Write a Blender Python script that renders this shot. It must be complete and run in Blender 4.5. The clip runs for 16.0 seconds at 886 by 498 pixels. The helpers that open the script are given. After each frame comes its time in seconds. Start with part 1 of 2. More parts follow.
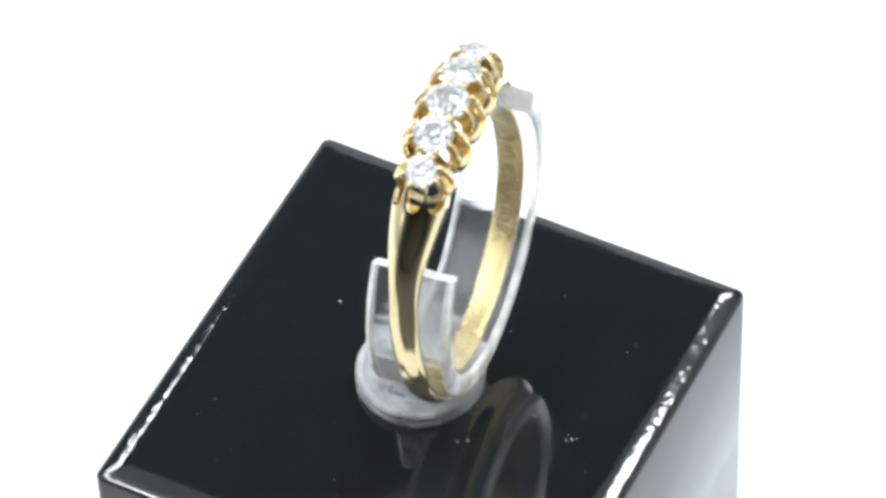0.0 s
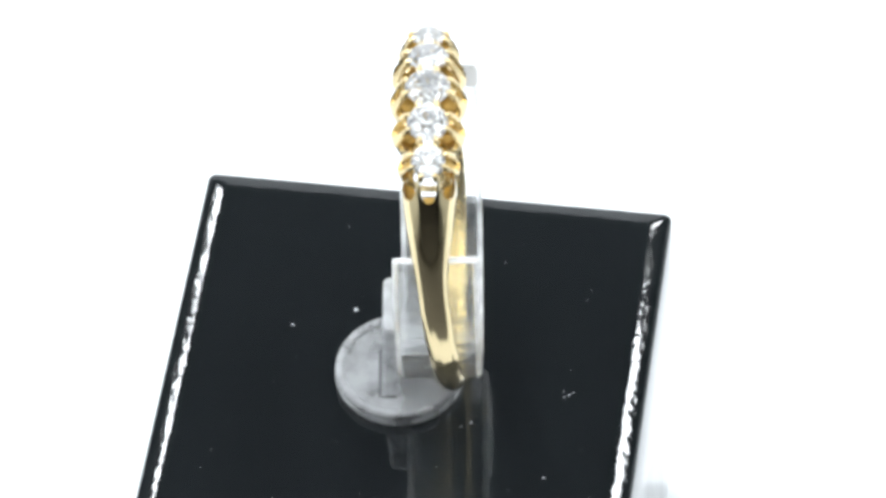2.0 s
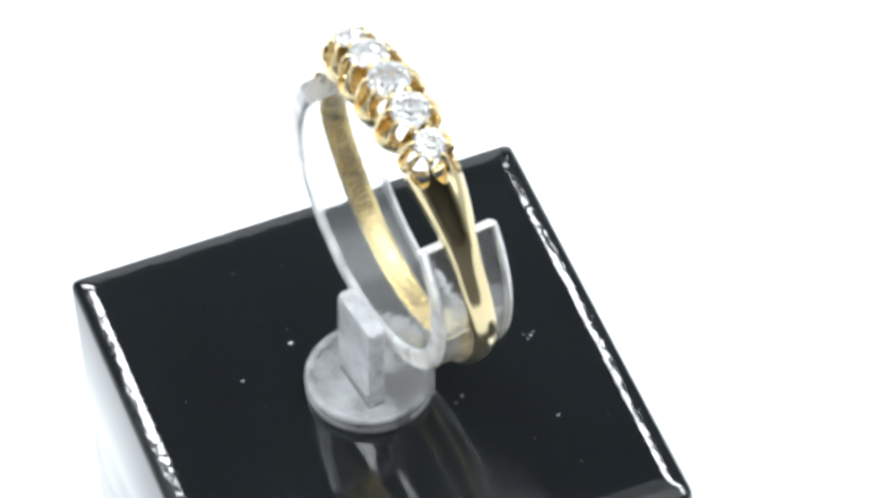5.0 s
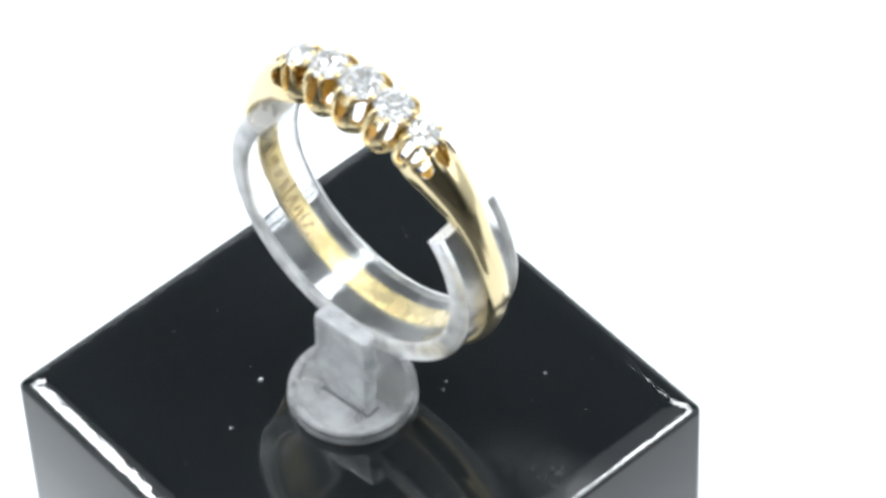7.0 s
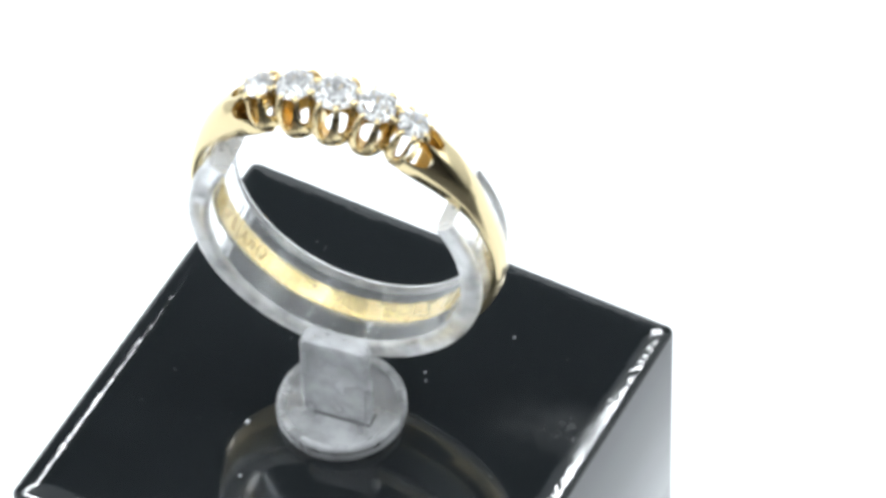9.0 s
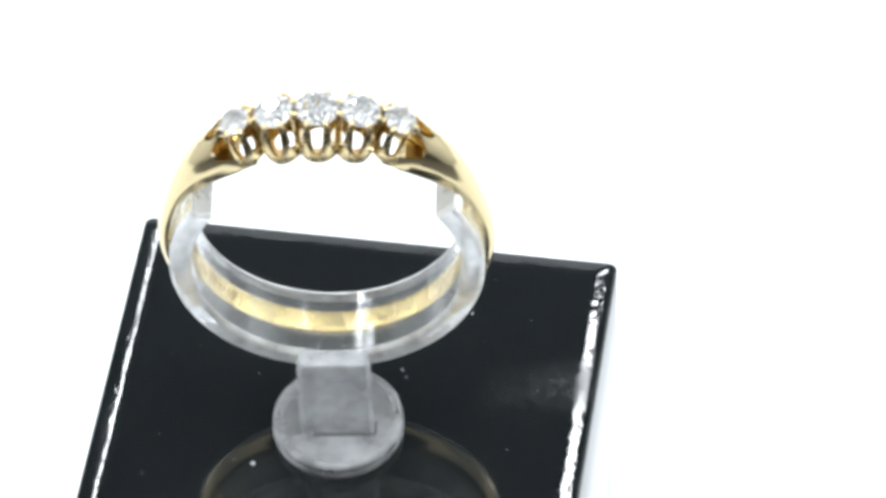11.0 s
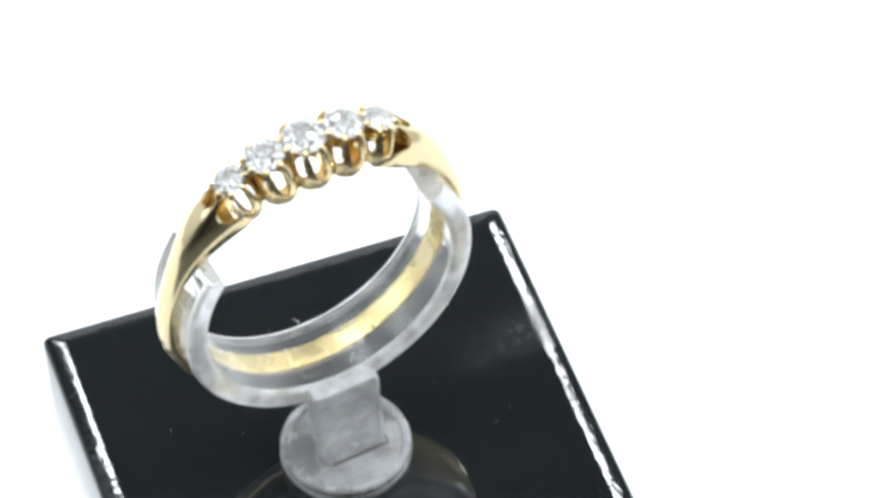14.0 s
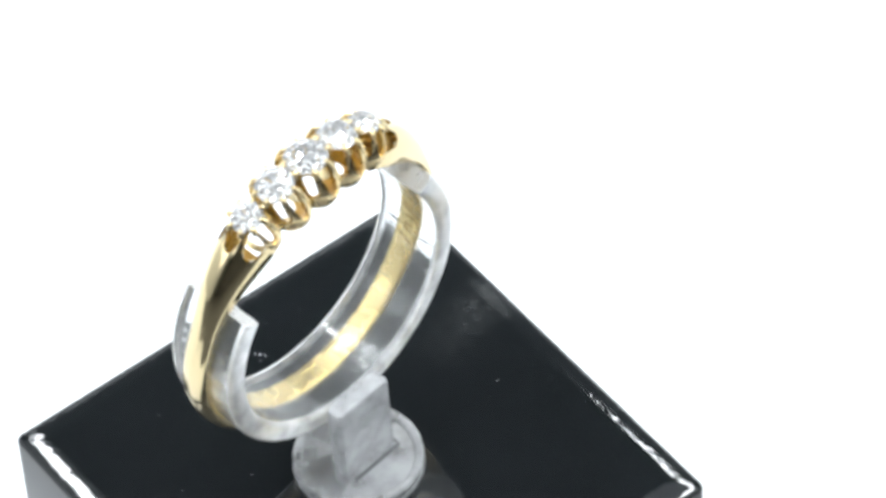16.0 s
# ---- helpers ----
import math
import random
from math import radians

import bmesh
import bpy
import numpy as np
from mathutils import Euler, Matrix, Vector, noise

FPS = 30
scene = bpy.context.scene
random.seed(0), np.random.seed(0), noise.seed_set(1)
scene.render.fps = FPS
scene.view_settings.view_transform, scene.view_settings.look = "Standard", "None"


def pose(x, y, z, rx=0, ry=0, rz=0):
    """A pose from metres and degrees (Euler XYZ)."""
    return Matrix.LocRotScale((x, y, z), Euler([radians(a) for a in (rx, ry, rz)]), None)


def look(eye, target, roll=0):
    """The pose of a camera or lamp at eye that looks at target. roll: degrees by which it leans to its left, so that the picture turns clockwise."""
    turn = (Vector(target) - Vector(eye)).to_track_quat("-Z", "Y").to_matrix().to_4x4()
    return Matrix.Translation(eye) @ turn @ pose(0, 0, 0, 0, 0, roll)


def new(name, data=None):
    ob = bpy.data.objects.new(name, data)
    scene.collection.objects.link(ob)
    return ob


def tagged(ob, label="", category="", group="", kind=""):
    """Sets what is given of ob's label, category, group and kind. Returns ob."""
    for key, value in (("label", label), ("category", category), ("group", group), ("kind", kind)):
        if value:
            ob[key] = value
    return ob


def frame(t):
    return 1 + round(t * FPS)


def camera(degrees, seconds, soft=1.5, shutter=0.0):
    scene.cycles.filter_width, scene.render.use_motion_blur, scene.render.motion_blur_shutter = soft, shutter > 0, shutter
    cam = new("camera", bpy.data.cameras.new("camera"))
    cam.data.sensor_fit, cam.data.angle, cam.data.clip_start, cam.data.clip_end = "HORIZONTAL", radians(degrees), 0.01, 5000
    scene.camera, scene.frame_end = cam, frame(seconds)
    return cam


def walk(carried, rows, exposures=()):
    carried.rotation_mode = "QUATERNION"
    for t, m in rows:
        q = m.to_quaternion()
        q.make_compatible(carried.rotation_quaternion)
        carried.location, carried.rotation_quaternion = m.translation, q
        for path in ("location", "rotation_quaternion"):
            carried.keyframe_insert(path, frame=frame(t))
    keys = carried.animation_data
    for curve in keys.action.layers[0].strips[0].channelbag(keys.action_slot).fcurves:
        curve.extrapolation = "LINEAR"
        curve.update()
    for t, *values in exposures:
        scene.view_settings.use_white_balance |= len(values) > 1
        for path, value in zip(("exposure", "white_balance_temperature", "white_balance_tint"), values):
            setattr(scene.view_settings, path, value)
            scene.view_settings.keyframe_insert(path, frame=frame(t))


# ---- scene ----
MM = 0.001
TOP = 0.030            # height of the black block


# ---- camera: it stands still on its tripod ----
cam = camera(10.76, 16.0, soft=3.7)
EYE = Vector((0.0, -0.1818, 0.2396 + TOP))
YAW, PITCH, ROLL = radians(0.993), radians(-50.70), -2.68
AIM = Vector((math.sin(YAW) * math.cos(PITCH), math.cos(YAW) * math.cos(PITCH), math.sin(PITCH)))
walk(cam, [(0.0, look(EYE, EYE + AIM, ROLL)), (16.0, look(EYE, EYE + AIM, ROLL))])

# turntable: degrees turned at each whole second
TURN = [-29.96, -20.58, -11.17, -1.62, 8.13, 18.08, 28.17, 38.35, 48.52, 58.61, 68.52, 78.22, 87.69, 96.97, 106.18,
        115.48, 125.16]
BLOCK_AT = pose(-0.383 * MM, 3.713 * MM, 0)                      # block's middle, seen from the turntable's axle
STAND_AT = BLOCK_AT @ pose(-0.30 * MM, 0.27 * MM, TOP, 0, 0, 8)  # clear stand on the block, turned a little
RING_AT = STAND_AT @ pose(2.66 * MM, 0.05 * MM, 15.8 * MM)       # middle of the ring's hoop

# ---- world and lamps ----
world = bpy.data.worlds.new("world")
scene.world = world
world.use_nodes = True
world.node_tree.nodes["Background"].inputs["Color"].default_value = (0.9, 0.95, 1.0, 1)
world.node_tree.nodes["Background"].inputs["Strength"].default_value = 0.05
scene.view_settings.exposure = -0.09


def strip_lamp(x, y, length, watts):
    data = bpy.data.lights.new("led_strip", "AREA")
    data.shape, data.size, data.size_y = "RECTANGLE", 0.030, length
    data.energy, data.color = watts, (0.915, 0.967, 1.0)
    ob = new("led_strip", data)
    ob.matrix_world = pose(x, y, TOP + 0.30)
    return ob


for side in (-1, 1):
    for y in (0.0, 0.07, 0.14, 0.21, 0.28, 0.33):
        strip_lamp(side * 0.135, y, 0.038, 0.195)


def side_fill(side):
    """An added, unseen fill standing in for light through one tent side's cloth."""
    data = bpy.data.lights.new("side_fill", "AREA")
    data.shape, data.size, data.size_y = "RECTANGLE", 0.42, 0.20
    data.energy, data.color = 0.50, (0.915, 0.967, 1.0)
    ob = new("side_fill", data)
    ob.matrix_world = look((side * 0.315, 0.06, 0.17), (0, 0.06, 0.10))


side_fill(-1)
side_fill(1)

# an added soft fill under the tent's top, to brighten stones and stand
overhead_fill = bpy.data.lights.new("top_fill", "AREA")
overhead_fill.shape, overhead_fill.size, overhead_fill.size_y = "RECTANGLE", 0.50, 0.30
overhead_fill.energy, overhead_fill.color = 0.65, (0.915, 0.967, 1.0)
new("top_fill", overhead_fill).matrix_world = pose(0, -0.06, 0.36)


# ---- materials ----
def material(name, color, rough=0.5, metal=0.0, **more):
    m = bpy.data.materials.new(name)
    m.use_nodes = True
    b = m.node_tree.nodes["Principled BSDF"]
    b.inputs["Base Color"].default_value = (*color, 1)
    b.inputs["Roughness"].default_value = rough
    b.inputs["Metallic"].default_value = metal
    for key, value in more.items():
        b.inputs[key.replace("_", " ")].default_value = value
    return m


def add(m, kind, **values):
    n = m.node_tree.nodes.new(kind)
    for key, value in values.items():
        n.inputs[key.replace("_", " ")].default_value = value
    return n


def grain(m, scale, low, high, into="Roughness", detail=6.0, stretch=(1, 1, 1)):
    """Noise in the thing's own space that drives one input between two values."""
    t = m.node_tree
    co, mp = add(m, "ShaderNodeTexCoord"), add(m, "ShaderNodeMapping", Scale=stretch)
    nz = add(m, "ShaderNodeTexNoise", Scale=scale, Detail=detail)
    mr = add(m, "ShaderNodeMapRange")
    mr.inputs["From Min"].default_value, mr.inputs["From Max"].default_value = 0.35, 0.7
    mr.inputs["To Min"].default_value, mr.inputs["To Max"].default_value = low, high
    t.links.new(co.outputs["Object"], mp.inputs["Vector"])
    t.links.new(mp.outputs["Vector"], nz.inputs["Vector"])
    t.links.new(nz.outputs[0], mr.inputs["Value"])
    t.links.new(mr.outputs[0], t.nodes["Principled BSDF"].inputs[into])
    return nz


def relief(m, scale, strength, distance, detail=4.0, stretch=(1, 1, 1)):
    t = m.node_tree
    co, mp = add(m, "ShaderNodeTexCoord"), add(m, "ShaderNodeMapping", Scale=stretch)
    nz = add(m, "ShaderNodeTexNoise", Scale=scale, Detail=detail)
    bp = add(m, "ShaderNodeBump", Strength=strength, Distance=distance)
    t.links.new(co.outputs["Object"], mp.inputs["Vector"])
    t.links.new(mp.outputs["Vector"], nz.inputs["Vector"])
    t.links.new(nz.outputs[0], bp.inputs["Height"])
    t.links.new(bp.outputs[0], t.nodes["Principled BSDF"].inputs["Normal"])


WHITE = material("white_sheet", (0.86, 0.87, 0.88), 0.8)
grain(WHITE, 40, 0.7, 0.9)
relief(WHITE, 900, 0.1, 0.0002)
TENT = material("white_cloth", (0.80, 0.81, 0.82), 0.9)
relief(TENT, 300, 0.2, 0.0005)
SIDE = material("light_grey_cloth", (0.62, 0.63, 0.64), 0.9)
relief(SIDE, 300, 0.2, 0.0005)
TABLE = material("dark_grey_table", (0.11, 0.11, 0.114), 0.6)
relief(TABLE, 80, 0.1, 0.0005)
ROOM = material("grey_room_paint", (0.44, 0.45, 0.46), 0.8)
relief(ROOM, 60, 0.1, 0.001)
CURTAIN = material("dark_grey_curtain", (0.14, 0.14, 0.145), 0.9)
relief(CURTAIN, 40, 0.3, 0.002)
BLACK = material("black_gloss_plastic", (0.0085, 0.0103, 0.0113), 0.04, IOR=1.5)
grain(BLACK, 200, 0.04, 0.09)
relief(BLACK, 420, 0.03, 0.0002)


def scuff(m, at, reach, rough):
    """A patch rubbed dull by handling, with ragged speckle; at and reach in metres on the thing."""
    t = m.node_tree
    into = t.nodes["Principled BSDF"].inputs["Roughness"]
    was = into.links[0].from_socket
    co, far = add(m, "ShaderNodeTexCoord"), add(m, "ShaderNodeVectorMath")
    far.operation = "DISTANCE"
    far.inputs[1].default_value = at
    t.links.new(co.outputs["Object"], far.inputs[0])
    fade, speck = add(m, "ShaderNodeMapRange"), add(m, "ShaderNodeTexNoise", Scale=1400, Detail=5.0)
    fade.inputs["From Min"].default_value, fade.inputs["From Max"].default_value = reach, reach * 0.2
    t.links.new(far.outputs["Value"], fade.inputs["Value"])
    t.links.new(co.outputs["Object"], speck.inputs["Vector"])
    patch, grown, total = add(m, "ShaderNodeMath"), add(m, "ShaderNodeMath"), add(m, "ShaderNodeMath")
    patch.operation, grown.operation, total.operation = "MULTIPLY", "MULTIPLY", "ADD"
    t.links.new(fade.outputs[0], patch.inputs[0])
    t.links.new(speck.outputs[0], patch.inputs[1])
    t.links.new(patch.outputs[0], grown.inputs[0])
    grown.inputs[1].default_value = rough
    t.links.new(was, total.inputs[0])
    t.links.new(grown.outputs[0], total.inputs[1])
    t.links.new(total.outputs[0], into)


scuff(BLACK, (0.0040, -0.0104, TOP), 0.0040, 0.26)
scuff(BLACK, (0.0050, -0.0138, TOP), 0.0030, 0.35)
GOLD = material("yellow_gold", (0.69, 0.57, 0.34), 0.08, 1.0)
grain(GOLD, 900, 0.08, 0.18)
relief(GOLD, 700, 0.06, 0.0001)
RIM = material("hazy_acrylic_rim", (0.96, 0.98, 1.0), 0.12, 0.0, Transmission_Weight=0.55, IOR=1.49,
               Subsurface_Weight=0.85, Subsurface_Scale=0.002, Subsurface_Radius=(1.0, 1.0, 1.0))
grain(RIM, 500, 0.44, 0.76, into="Transmission Weight")
relief(RIM, 700, 0.3, 0.0004)
GOLD_IN = material("scratched_gold", (0.86, 0.675, 0.31), 0.25, 1.0)
grain(GOLD_IN, 600, 0.2, 0.34)
relief(GOLD_IN, 900, 0.25, 0.0001, stretch=(1, 4, 4))
GOLD_CAST = material("cast_gold", (0.76, 0.615, 0.35), 0.25, 1.0)
grain(GOLD_CAST, 900, 0.16, 0.34)
relief(GOLD_CAST, 1100, 0.12, 0.0001)
# rougher gold with the deep orange shade of the recesses put into its colour
GOLD_SHADE = material("rough_gold_recess_shade", (0.60, 0.39, 0.115), 0.36, 1.0)
grain(GOLD_SHADE, 1500, 0.25, 0.5)
relief(GOLD_SHADE, 1600, 0.4, 0.0001)
GROOVE = material("stamped_groove", (0.56, 0.40, 0.17), 0.4, 0.95)
GEM = material("diamond", (1.0, 0.995, 0.985), 0.0, 0.0, Transmission_Weight=0.8, IOR=1.9)
GEM_BACK = material("diamond_inner_facets", (0.99, 0.985, 0.98), 0.04, 1.0)
CLEAR = material("clear_acrylic", (0.985, 0.993, 1.0), 0.03, 0.0, Transmission_Weight=0.955, IOR=1.49)
grain(CLEAR, 260, 0.04, 0.2, detail=3.0)
relief(CLEAR, 800, 0.4, 0.0003, stretch=(0.12, 1, 1))
CUT = material("sawn_acrylic_edge", (1.0, 1.0, 1.0), 0.3, 0.0, Transmission_Weight=0.5, IOR=1.45)
grain(CUT, 800, 0.2, 0.4)
FROST = material("cloudy_acrylic", (0.97, 0.975, 0.99), 0.22, 0.0, Transmission_Weight=0.8, IOR=1.45)
grain(FROST, 420, 0.6, 0.86, into="Transmission Weight", detail=4.0)
relief(FROST, 900, 0.12, 0.0003)
SLOT_SHADE = material("painted_slot_shade", (0.10, 0.10, 0.105), 0.5)
DUST = material("dust", (0.5, 0.51, 0.53), 0.9)


# ---- building helpers: meshes are written in millimetres ----
def mesh_of(name, bm, mats, smooth=40):
    bmesh.ops.recalc_face_normals(bm, faces=bm.faces)
    bmesh.ops.scale(bm, vec=(MM, MM, MM), verts=bm.verts)
    for f in bm.faces:
        f.smooth = smooth > 0
    if smooth > 0:
        for e in bm.edges:
            if len(e.link_faces) == 2 and e.calc_face_angle(0) > radians(smooth):
                e.smooth = False
    me = bpy.data.meshes.new(name)
    bm.to_mesh(me)
    bm.free()
    for m in (mats if isinstance(mats, (list, tuple)) else [mats]):
        me.materials.append(m)
    return me


def part(name, bm, mats, parent, label="", m=None, smooth=40):
    ob = new(name, mesh_of(name, bm, mats, smooth))
    ob.parent = parent
    if m is not None:
        ob.matrix_basis = m
    return tagged(ob, label) if label else ob


def loft(rows, closed_rows=True, closed_ends=False, caps=True):
    """A skin over rows of points, each row a ring."""
    bm = bmesh.new()
    vs = [[bm.verts.new(p) for p in row] for row in rows]
    n = len(rows[0])
    pairs = list(zip(vs, vs[1:])) + ([(vs[-1], vs[0])] if closed_ends else [])
    for a, b in pairs:
        for i in range(n if closed_rows else n - 1):
            j = (i + 1) % n
            bm.faces.new((a[i], a[j], b[j], b[i]))
    if caps and not closed_ends and closed_rows:
        bm.faces.new(vs[0][::-1])
        bm.faces.new(vs[-1])
    return bm


def lathe(profile, n=64):
    return loft([[(r * math.cos(2 * math.pi * k / n), r * math.sin(2 * math.pi * k / n), z) for r, z in profile]
                 for k in range(n)], True, True)


def ease(a, b, x):
    x = min(1.0, max(0.0, (x - a) / (b - a)))
    return x * x * (3 - 2 * x)


def mix(a, b, k):
    return a + (b - a) * k


def slab(x0, x1, y0, y1, z0, z1, bevel=0.0, segments=2):
    bm = bmesh.new()
    bmesh.ops.create_cube(bm, size=1)
    for v in bm.verts:
        v.co = ((x0 + x1) / 2 + v.co.x * (x1 - x0), (y0 + y1) / 2 + v.co.y * (y1 - y0), (z0 + z1) / 2 + v.co.z * (z1 - z0))
    if bevel:
        bmesh.ops.bevel(bm, geom=bm.edges[:], offset=bevel, segments=segments, affect="EDGES", profile=0.5)
    return bm


# ---- the setting: a white sheet in an open light tent ----
def build_setting():
    def flat(name, b, mat, label, category):
        tagged(new(name, mesh_of(name, b, mat, 0)), label, category, kind="structure")

    flat("floor", slab(-600, 600, -600, 600, -16, -3), TABLE, "plain dark grey table under the white sheet", "table top")
    # the sheet lies on the table and sweeps up behind the block
    line = [(-58, 0), (30, 0), (100, 0), (265, 0)]
    line += [(265 + 65 * math.sin(radians(a)), 65 - 65 * math.cos(radians(a))) for a in range(9, 82, 9)]
    line += [(mix(329.2, 340, k / 4), mix(54.8, 225, k / 4)) for k in range(5)]
    rows = [[(-300, y, z), (300, y, z), (300, y + 0.6, z - 3), (-300, y + 0.6, z - 3)] for y, z in line]
    sheet = new("ground", mesh_of("ground", loft(rows), WHITE, 30))
    tagged(sheet, "bright white photographic sheet sweeping up behind the display block", "table sheet", kind="structure")
    flat("wall_west", slab(-330, -320, -200, 420, -3, 330), SIDE, "white cloth side of a light tent", "wall")
    flat("wall_east", slab(320, 330, -200, 420, -3, 330), SIDE, "white cloth side of a light tent", "wall")
    flat("ceiling_cloth", slab(-320, 320, -280, 218, 362, 366), TENT, "white cloth top of a light tent", "ceiling")
    flat("wall_north", slab(-600, 600, 600, 612, -3, 900), ROOM, "plain grey wall of a dim room", "wall")
    flat("wall_south", slab(-600, 600, -612, -600, -3, 900), CURTAIN, "plain dark grey wall behind the camera", "wall")
    flat("wall_far_west", slab(-612, -600, -600, 600, -3, 900), ROOM, "plain grey wall of a dim room", "wall")
    flat("wall_far_east", slab(600, 612, -600, 600, -3, 900), ROOM, "plain grey wall of a dim room", "wall")
    flat("ceiling", slab(-612, 612, -612, 612, 900, 912), ROOM, "plain grey ceiling of a dim room", "ceiling")


build_setting()


# ---- the black display block ----
def rounded_square(hx, hy, r, z, n=6, run=150):
    pts = []
    for cx, cy, a0 in ((1, 1, 0), (-1, 1, 90), (-1, -1, 180), (1, -1, 270)):
        for k in range(n + 1):
            a = radians(a0 + 90 * k / n)
            pts.append((cx * (hx - r) + r * math.cos(a), cy * (hy - r) + r * math.sin(a), z))
        for k in range(1, run):   # the straight run to the next corner
            u = k / run
            if a0 in (0, 180):
                pts.append((cx * (hx - r) * (1 - 2 * u), cy * hy, z))
            else:
                pts.append((cx * hx, cy * (hy - r) * (1 - 2 * u), z))
    return pts


def build_block():
    hx, hy, h = 15.59, 15.82, TOP / MM
    # a small round at the outside, then a slope that eases into the flat top
    inset, z = 1.9, h
    roll = []
    while inset > 0.26:
        roll.append((inset, z))
        slope = np.interp(inset - 0.055, (0.25, 0.5, 1.15, 1.5, 1.9), (21, 12.2, 9.8, 3.6, 0))
        z -= 0.11 * math.tan(radians(slope))
        inset -= 0.11
    drop = h - z
    prof = [(0.0, 0.6), (0.0, h - drop - 0.30), (0.03, h - drop - 0.16), (0.10, h - drop - 0.06), (0.18, h - drop - 0.015)]
    prof += roll[::-1]
    prof.append((3.0, h))
    rows = [rounded_square(hx - 0.5, hy - 0.5, 0.4, 0.0)]
    for inset, z in prof:
        rows.append(rounded_square(hx - inset, hy - inset, max(0.25, 0.55 - inset * 0.15), z))
    # moulded edges are a little wavy; the block sits a touch off its own middle
    for row in rows:
        for i, (x, y, z) in enumerate(row):
            d = min(hx - abs(x), hy - abs(y))
            if z > h - 0.7 and d < 2.1:
                z += (0.002 * noise.noise((x * 0.9, y * 0.9, 3.0)) + 0.004 * noise.noise((x * 2.6, y * 2.6, 7.0))
                      + 0.009 * noise.noise((x * 6.1, y * 6.1, 1.0))) * ease(2.1, 1.2, d)
            row[i] = (x + 0.01, y + 0.14, z)
    bm = loft(rows)
    ob = new("display_block", mesh_of("display_block", bm, BLACK, 50))
    return tagged(ob, "glossy black plastic display block with softly rounded edges", "display block")


block = build_block()


def build_dust():
    bm = bmesh.new()
    rng = random.Random(4)
    spots = [(-3.94, 5.18, 0.19), (-7.86, 3.49, 0.13), (9.91, -6.84, 0.12), (4.77, -3.03, 0.09), (4.2, -3.4, 0.07),
             (10.7, -0.1, 0.10), (10.4, -0.3, 0.08), (10.95, 0.1, 0.07), (10.3, 0.15, 0.05)]
    for k in range(36):
        spots.append((rng.uniform(-13, 13), rng.uniform(-13, 13), rng.uniform(0.015, 0.04)))
    for x, y, r in spots:
        m = Matrix.Translation((x, y, TOP / MM + r * 0.3)) @ Matrix.Diagonal((r, r * rng.uniform(0.6, 1.0), r * 0.5, 1))
        bmesh.ops.create_icosphere(bm, subdivisions=1, radius=1, matrix=m)
    ob = new("dust", mesh_of("dust", bm, DUST, 180))
    return tagged(ob, "pale dust specks on the glossy black block", "dust", kind="stuff")


dust = build_dust()


# ---- the clear ring stand: disc foot, stem and open hoop ----
HOOP_Z, HOOP_IN, HOOP_OUT, HOOP_END = 15.5, 8.3, 9.72, 125.0


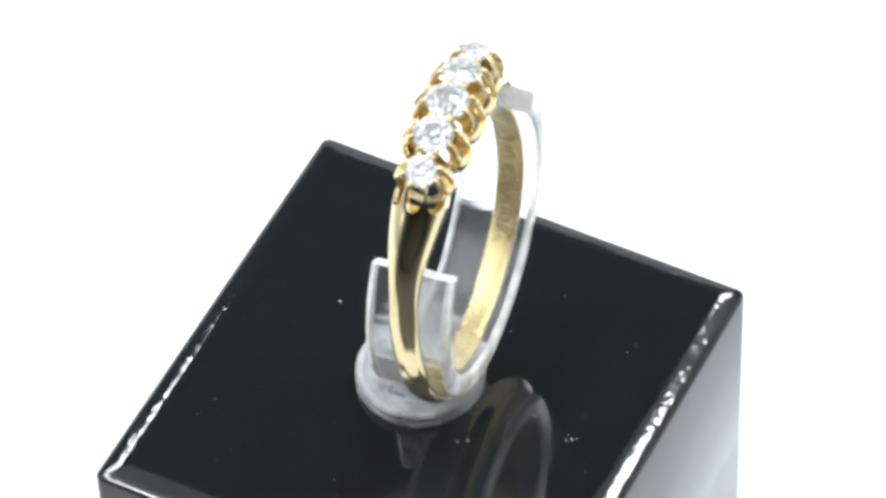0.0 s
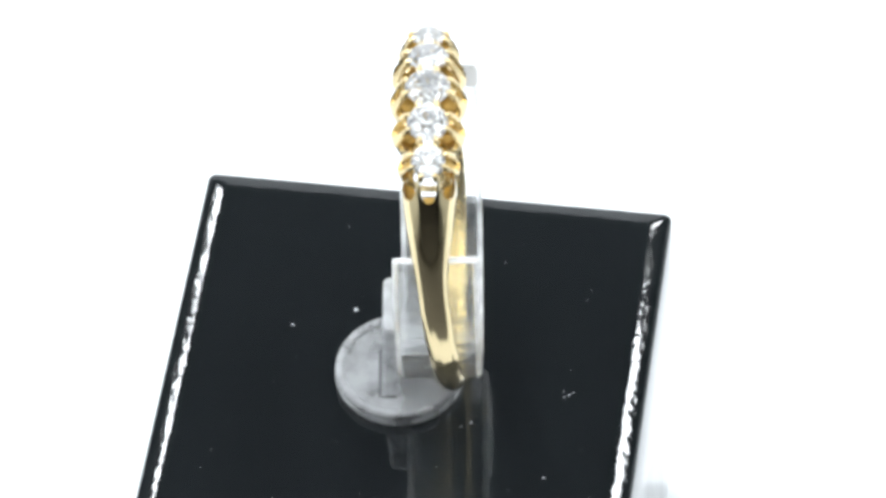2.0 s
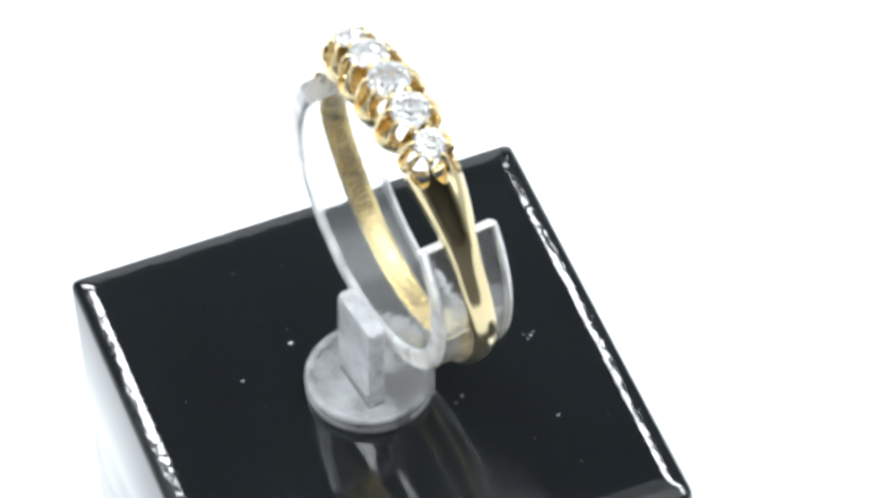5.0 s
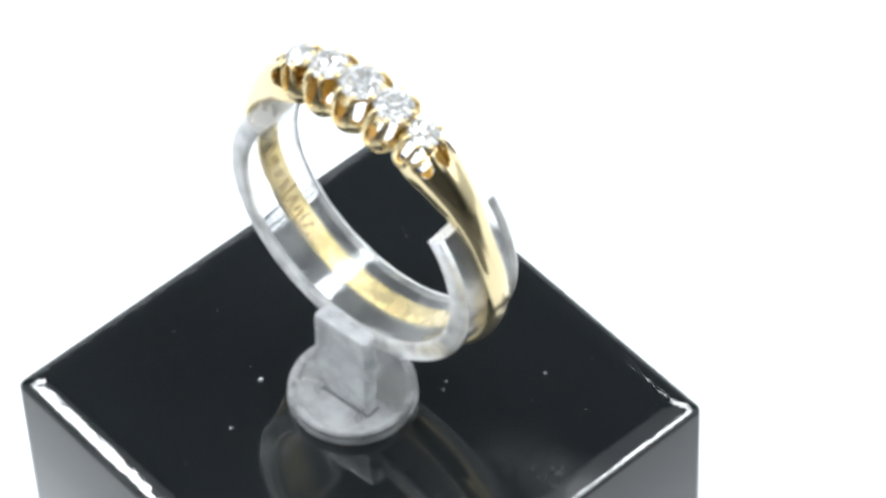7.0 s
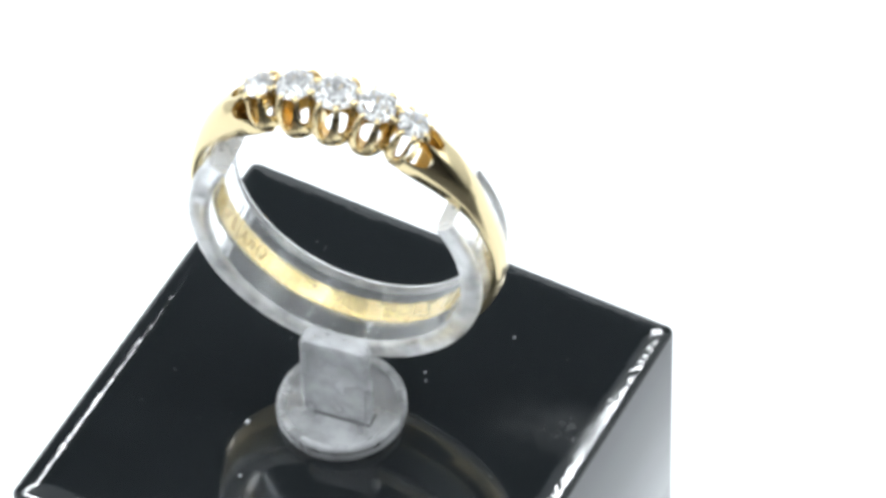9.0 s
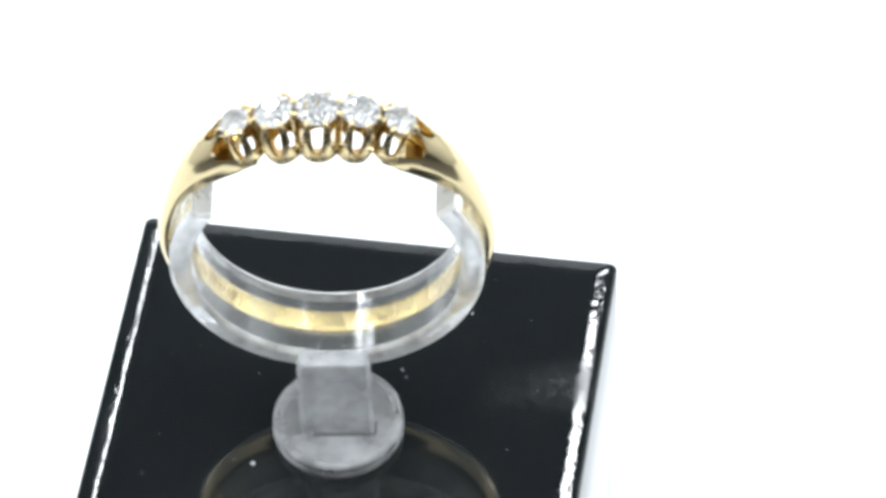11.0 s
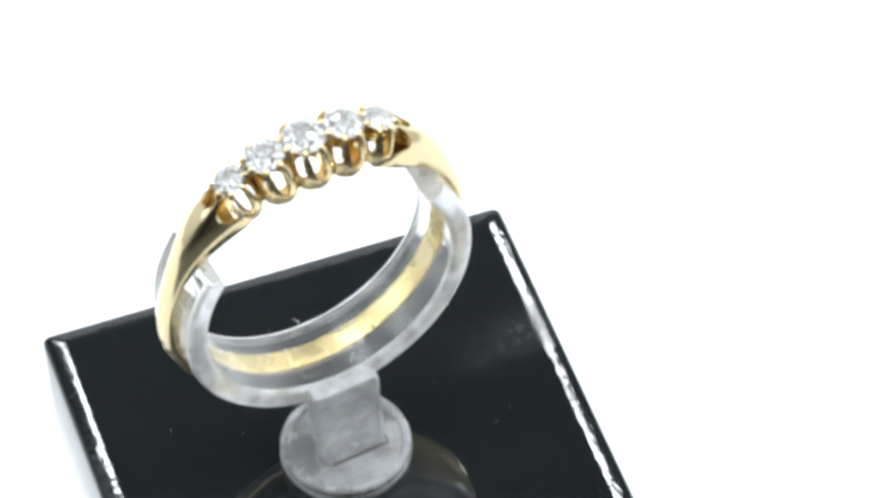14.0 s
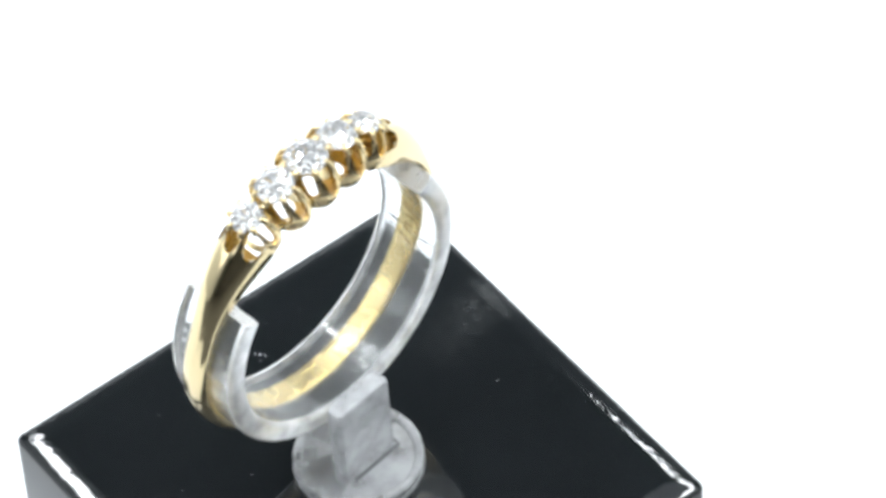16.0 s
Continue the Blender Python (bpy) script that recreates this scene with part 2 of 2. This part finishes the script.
def build_stand():
    root = tagged(new("ring_stand"), "clear acrylic ring stand with an open hoop on a round foot", "ring stand")
    part("foot", lathe([(0.01, 0), (4.05, 0), (4.2, 0.12), (4.2, 0.42), (4.12, 0.50), (4.12, 0.58), (4.18, 0.66), (4.18, 0.95),
                        (4.05, 1.1), (3.75, 1.1), (3.6, 1.0), (3.55, 0.85), (0.01, 0.80)]), FROST, root,
         "cloudy round acrylic foot with a raised rim")
    # stem: a flat upright tab with rounded shoulders, leaning to the hoop
    rows = []
    for z, half, x in ((0.7, 2.32, -1.15), (2.5, 2.32, -1.08), (5.0, 2.32, -0.98), (6.2, 2.32, -0.93), (6.8, 2.32, -0.9),
                       (7.15, 2.27, -0.87), (7.35, 2.12, -0.80)):
        c = 0.26
        rows.append([(x + a, b, z) for a, b in ((0, -half + c), (c, -half), (1.15 - c, -half), (1.15, -half + c),
                                              (1.15, half - c), (1.15 - c, half), (c, half), (0, half - c))])
    part("stem", loft(rows), FROST, root, "flat cloudy acrylic stem")
    # thin dark strips on the foot; their colour stands for the slot's shade
    slot = slab(-1.36, -1.16, -2.45, 1.5, 0.78, 0.85)
    side = slab(-1.155, -0.2, -2.5, -2.34, 0.78, 0.85)
    me = bpy.data.meshes.new("slot_side")
    side.to_mesh(me)
    slot.from_mesh(me)
    side.free()
    bpy.data.meshes.remove(me)
    part("slot", slot, SLOT_SHADE, root, "narrow dark strip painted as the slot's shade before the stem")
    # hoop: a wide open band
    x0, x1, b = 0.3, 5.5, 0.36
    sect = []
    for cx, cr, q, a0 in ((x0, HOOP_IN, b, 270), (x1, HOOP_IN, 0.34, 0), (x1, HOOP_OUT, 0.34, 90), (x0, HOOP_OUT, b, 180)):
        mx, mr = cx + (q if cx == x0 else -q), cr + (q if cr == HOOP_IN else -q)
        turn = [radians(a0 + 22.5 * k) for k in range(5)]
        curve = [(mx + q * math.sin(w), mr - q * math.cos(w)) for w in turn]    # a quarter round at each edge of the band
        back, on = turn[0], turn[-1]
        sect.append((curve[0][0] - 0.05 * math.cos(back), curve[0][1] - 0.05 * math.sin(back)))
        sect += curve
        sect.append((curve[-1][0] + 0.05 * math.cos(on), curve[-1][1] + 0.05 * math.sin(on)))
    rows = []
    for k in range(97):
        a = radians(mix(-HOOP_END, HOOP_END, k / 96))
        rows.append([(x, r * math.sin(a), HOOP_Z - r * math.cos(a) * (1.012 if math.cos(a) > 0 else 1)) for x, r in sect])
    bm = loft(rows)
    for f in bm.faces:
        xs = [v.co.x for v in f.verts]
        if len(f.verts) > 4:
            f.material_index = 1
        elif max(xs) < x0 + b * 1.01 or min(xs) > x1 - 0.35:
            f.material_index = 2
    part("hoop", bm, [CLEAR, CUT, RIM], root, "clear acrylic open hoop with sawn ends", smooth=30)
    return root


stand = build_stand()


# ---- the gold ring ----
ROUND = 320


def sway(z):
    """The worn band is a little bent: its lower half leans sideways."""
    return 0.95 * ease(6.5, -7.0, z)


HOLLOWS = ((90, 20.5, 144.0), (41, 25.5, 145.3))    # scallops at the shoulder's end: tilt, half width, depth


def sag(z):
    """It is also drawn a little long at the bottom."""
    return 0.36 * ease(4.0, -8.0, z)


def shank_row(f, shrink=1.0, back=0.0):
    """The band's section at f, from -1 to 1 round the hoop; the shoulders end in scallops, horns between them."""
    row = []
    for j in range(ROUND):
        t = 2 * math.pi * j / ROUND
        c, sn = math.cos(t), math.sin(t)
        u = abs(c) ** 0.75
        tilt = math.degrees(math.asin(max(-1.0, min(1.0, sn))))      # 0 on the flank, 90 on the crest
        if tilt < -13:       # open below the end stone, with a rail on either side
            end = mix(147.5, 157.0, ease(0.5, 0.85, u))
        else:
            end = 153.5 if tilt > 40 else 154.2
            for middle, half, low in HOLLOWS:
                q = abs(tilt - middle) / half
                if q < 1:
                    end = mix(low, end, 1 - (1 - q ** 2.4) ** (1 / 2.4))
        a = f * end - math.copysign(back, f)
        s = abs(a)
        ro = 10.42 + 0.28 * ease(75, 20, s) + 1.55 * ease(104, 156, s)
        if sn > 0:      # the horns rise to the stone, and run out along the shoulder as faint ridges
            ridge = max(max(0.0, 1 - abs(tilt - m) / 10) for m in (68, 14))
            ro += (0.5 if tilt > 48 else 0.25) * ridge * ease(145, 153, s)
            flute = max(max(0.0, 1 - abs(tilt - m) / 17) for m in (68, 14))
            ro += 0.05 * flute * ease(108, 140, s)
            ro += 0.014 * math.cos(radians(tilt * 8)) * ease(40, 80, s)      # soft lengthwise polishing lines
        ri = 9.68 - 0.41 * ease(112, 147, s) + 0.12 * ease(147, 158, s)
        w = mix(mix(1.68, 1.8, ease(0, 80, s)), 3.4 - 0.5 * ease(149, 157, s), ease(110, 156, s))
        x = (w / 2 - (1 - shrink)) * math.copysign(abs(c) ** (1.0 if sn > 0 else 0.75), c)
        e = 1.05 - 0.11 * ease(100, 135, s) if sn > 0 else 0.3
        low = ri + (ro - ri) * 0.35 * (1 - 0.75 * ease(147, 158, s))
        r = low + ((ro - low) if sn > 0 else (low - ri)) * math.copysign(abs(sn) ** e, sn) * (shrink if shrink == 1 else shrink - 0.05)
        z = -r * math.cos(radians(a))
        row.append((x + sway(z), r * math.sin(radians(a)), z - sag(z)))
    return row


def build_shank(root):
    hollow = ((0.78, 0.0), (0.74, 5.0), (0.66, 9.0), (0.45, 12.0))
    rows = [shank_row(-1.0, k, d) for k, d in reversed(hollow)]
    rows += [shank_row(mix(-1.0, 1.0, k / 128)) for k in range(129)]
    rows += [shank_row(1.0, k, d) for k, d in hollow]
    bm = loft(rows)
    bm.faces.ensure_lookup_table()
    skins = len(bm.faces) - 2
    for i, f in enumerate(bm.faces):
        # the hollow ends wear the gold whose colour holds recess shade
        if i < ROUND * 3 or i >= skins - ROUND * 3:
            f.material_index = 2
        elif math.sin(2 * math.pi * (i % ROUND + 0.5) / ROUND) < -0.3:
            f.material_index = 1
    return part("shank", bm, [GOLD, GOLD_IN, GOLD_SHADE], root, "polished yellow gold band tapering from the shoulders")


STONES = [(-4.92, 1.05, 11.5), (-2.6, 1.27, 12.32), (0.0, 1.38, 12.58), (2.62, 1.27, 12.3), (5.03, 1.05, 11.45)]


def build_setting_wall(rg, depth, shut, flare, outward):
    """One scalloped cup: a bulging wall with eight arches between eight claws."""
    n, levels = 128, 9
    rows_o, rows_i = [], []
    for k in range(n):
        phi = 2 * math.pi * k / n
        u = (phi / (math.pi / 4) + 0.5) % 1.0
        w = abs(2 * u - 1)
        q = min(1.0, w / 0.79)
        arch = 1 - max(0.0, 1 - q ** 2.1) ** (1 / 2.1)
        if any(abs(math.degrees(phi) - d) < 24 for d in shut):   # the side that joins the next cup is solid
            arch = max(arch, 0.45)
        top = mix(-depth * 0.64, 0.10, arch)
        if outward and abs(math.degrees(phi) - outward) < 62:     # here the band's shoulder takes over
            top = -depth * 0.97
        out, inn = [], []
        for j in range(levels):
            z = mix(-depth, top, j / (levels - 1))
            v = (z + depth) / depth
            bulge = math.sin(math.pi * min(1.0, 0.10 + 0.88 * v)) ** 0.9
            rx = mix(rg + 0.34, rg + 0.05, v) + (flare - 0.2) * bulge
            ry = mix(mix(rg + 0.02, rg + 0.06, v), rg + 0.12, bulge)
            out.append((rx * math.cos(phi), ry * math.sin(phi), z))
            ledge = max(0.0, 1 - v / 0.36) * (0.3 if outward else 1.0)
            inn.append(((rx - 0.32 - 0.86 * ledge) * math.cos(phi), (ry - 0.25 - 0.42 * ledge) * math.sin(phi), z))
        rows_o.append(out + inn[::-1])
    bm = loft(rows_o, True, True)
    bm.faces.ensure_lookup_table()
    # inner walls of the cup get the gold coloured for shade
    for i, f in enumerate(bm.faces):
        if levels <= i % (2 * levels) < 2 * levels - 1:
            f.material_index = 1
    return bm


def build_claw(rg, short):
    """A rounded prong that rises along the wall and bends over the stone's edge."""
    rows = []
    path = [(rg + 0.66, -1.1, 0.10), (rg + 0.46, -0.58, 0.15), (rg + 0.22, -0.14, 0.18), (rg + 0.05, 0.08, 0.17), (rg - 0.07, 0.16, 0.12),
            (rg - 0.17, 0.20, 0.05)][2 if short else 0:]
    for (r, z, t) in path:
        rows.append([(r + t * math.cos(a) * 0.75, t * 1.05 * math.sin(a), z + t * 0.55 * math.cos(a))
                     for a in [2 * math.pi * j / 8 for j in range(8)]])
    return loft(rows)


def build_gem(rg, turn):
    bm = bmesh.new()

    def ringpts(n, r, z, off):
        for k in range(n):
            a = 2 * math.pi * (k + off) / n + turn
            bm.verts.new((r * rg * math.cos(a), r * rg * math.sin(a), z * rg))

    ringpts(8, 0.38, 0.54, 0)
    ringpts(8, 0.71, 0.38, 0.5)
    ringpts(16, 0.92, 0.15, 0.5)
    ringpts(16, 1.0, 0.03, 0)
    ringpts(16, 1.0, -0.03, 0)
    ringpts(16, 0.72, -0.30, 0.5)
    ringpts(8, 0.42, -0.58, 0.5)
    ringpts(8, 0.12, -0.80, 0)
    bmesh.ops.convex_hull(bm, input=bm.verts)
    bmesh.ops.dissolve_limit(bm, angle_limit=radians(1.5), verts=bm.verts, edges=bm.edges)
    for f in bm.faces:   # the lower facets throw all light back
        if f.calc_center_median().z < -0.035 * rg:
            f.material_index = 1
    return bm


def build_ring():
    root = tagged(new("ring"), "yellow gold ring with five old cut diamonds in a half hoop", "ring")
    build_shank(root)
    for i, (y, rg, r) in enumerate(STONES):
        lean = -math.degrees(math.atan2(y, 12.6))
        m = pose(0, y * MM, (r - 0.38) * MM, lean)
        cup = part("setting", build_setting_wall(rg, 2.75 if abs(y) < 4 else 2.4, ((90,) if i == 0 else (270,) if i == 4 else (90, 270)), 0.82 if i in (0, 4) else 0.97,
                                                  {0: 270, 4: 90}.get(i)), [GOLD_CAST, GOLD_SHADE], root, "scalloped gold setting with arched openings", m)
        part("gemstone", build_gem(rg, 0.3 * i), [GEM, GEM_BACK], cup, "old cut white diamond", smooth=0)
        shared = {}
        for k in range(8):
            between = (k in (1, 2) and i < 4) or (k in (5, 6) and i > 0)      # these meet the next stone's
            short = between or (i == 0 and k in (4, 5, 6, 7)) or (i == 4 and k in (0, 1, 2, 3))      # or end on the shoulder's horns
            if short not in shared:
                claw = part("claw", build_claw(rg, short), GOLD_CAST, cup)
                shared[short] = claw.data
            else:
                claw = new("claw", shared[short])
                claw.parent = cup
            claw.matrix_basis = pose(0, 0, 0, 0, 0, 22.5 + 45 * k)
    # stamped marks inside the hoop, as plain strokes
    rng = random.Random(9)
    for a in [44 + k * 2.75 for k in range(16)] + [-94 + k * 3.4 for k in range(8)]:
        a += rng.uniform(-1.1, 1.1)
        ln, rad = rng.uniform(0.3, 0.75), (9.685 - 0.41 * ease(112, 147, abs(a))) * MM
        stroke = slab(-ln, ln, -0.11, 0.11, -0.015, 0.03)
        low = -rad / MM * math.cos(radians(a))
        m = pose(sway(low) * MM, rad * math.sin(radians(a)), (low - sag(low)) * MM, a) @ pose(0, 0, 0, 0, 0, rng.uniform(-32, 32))
        part("stamped_mark", stroke, GROOVE, root, m=m)
    return root


ring = build_ring()


# ---- movement: block, dust, stand and ring ride on one turntable ----
def motions():
    for thing, place in ((block, BLOCK_AT), (dust, BLOCK_AT), (stand, STAND_AT), (ring, RING_AT)):
        walk(thing, [(float(t), pose(0, 0, 0, 0, 0, a) @ place) for t, a in enumerate(TURN)])


motions()
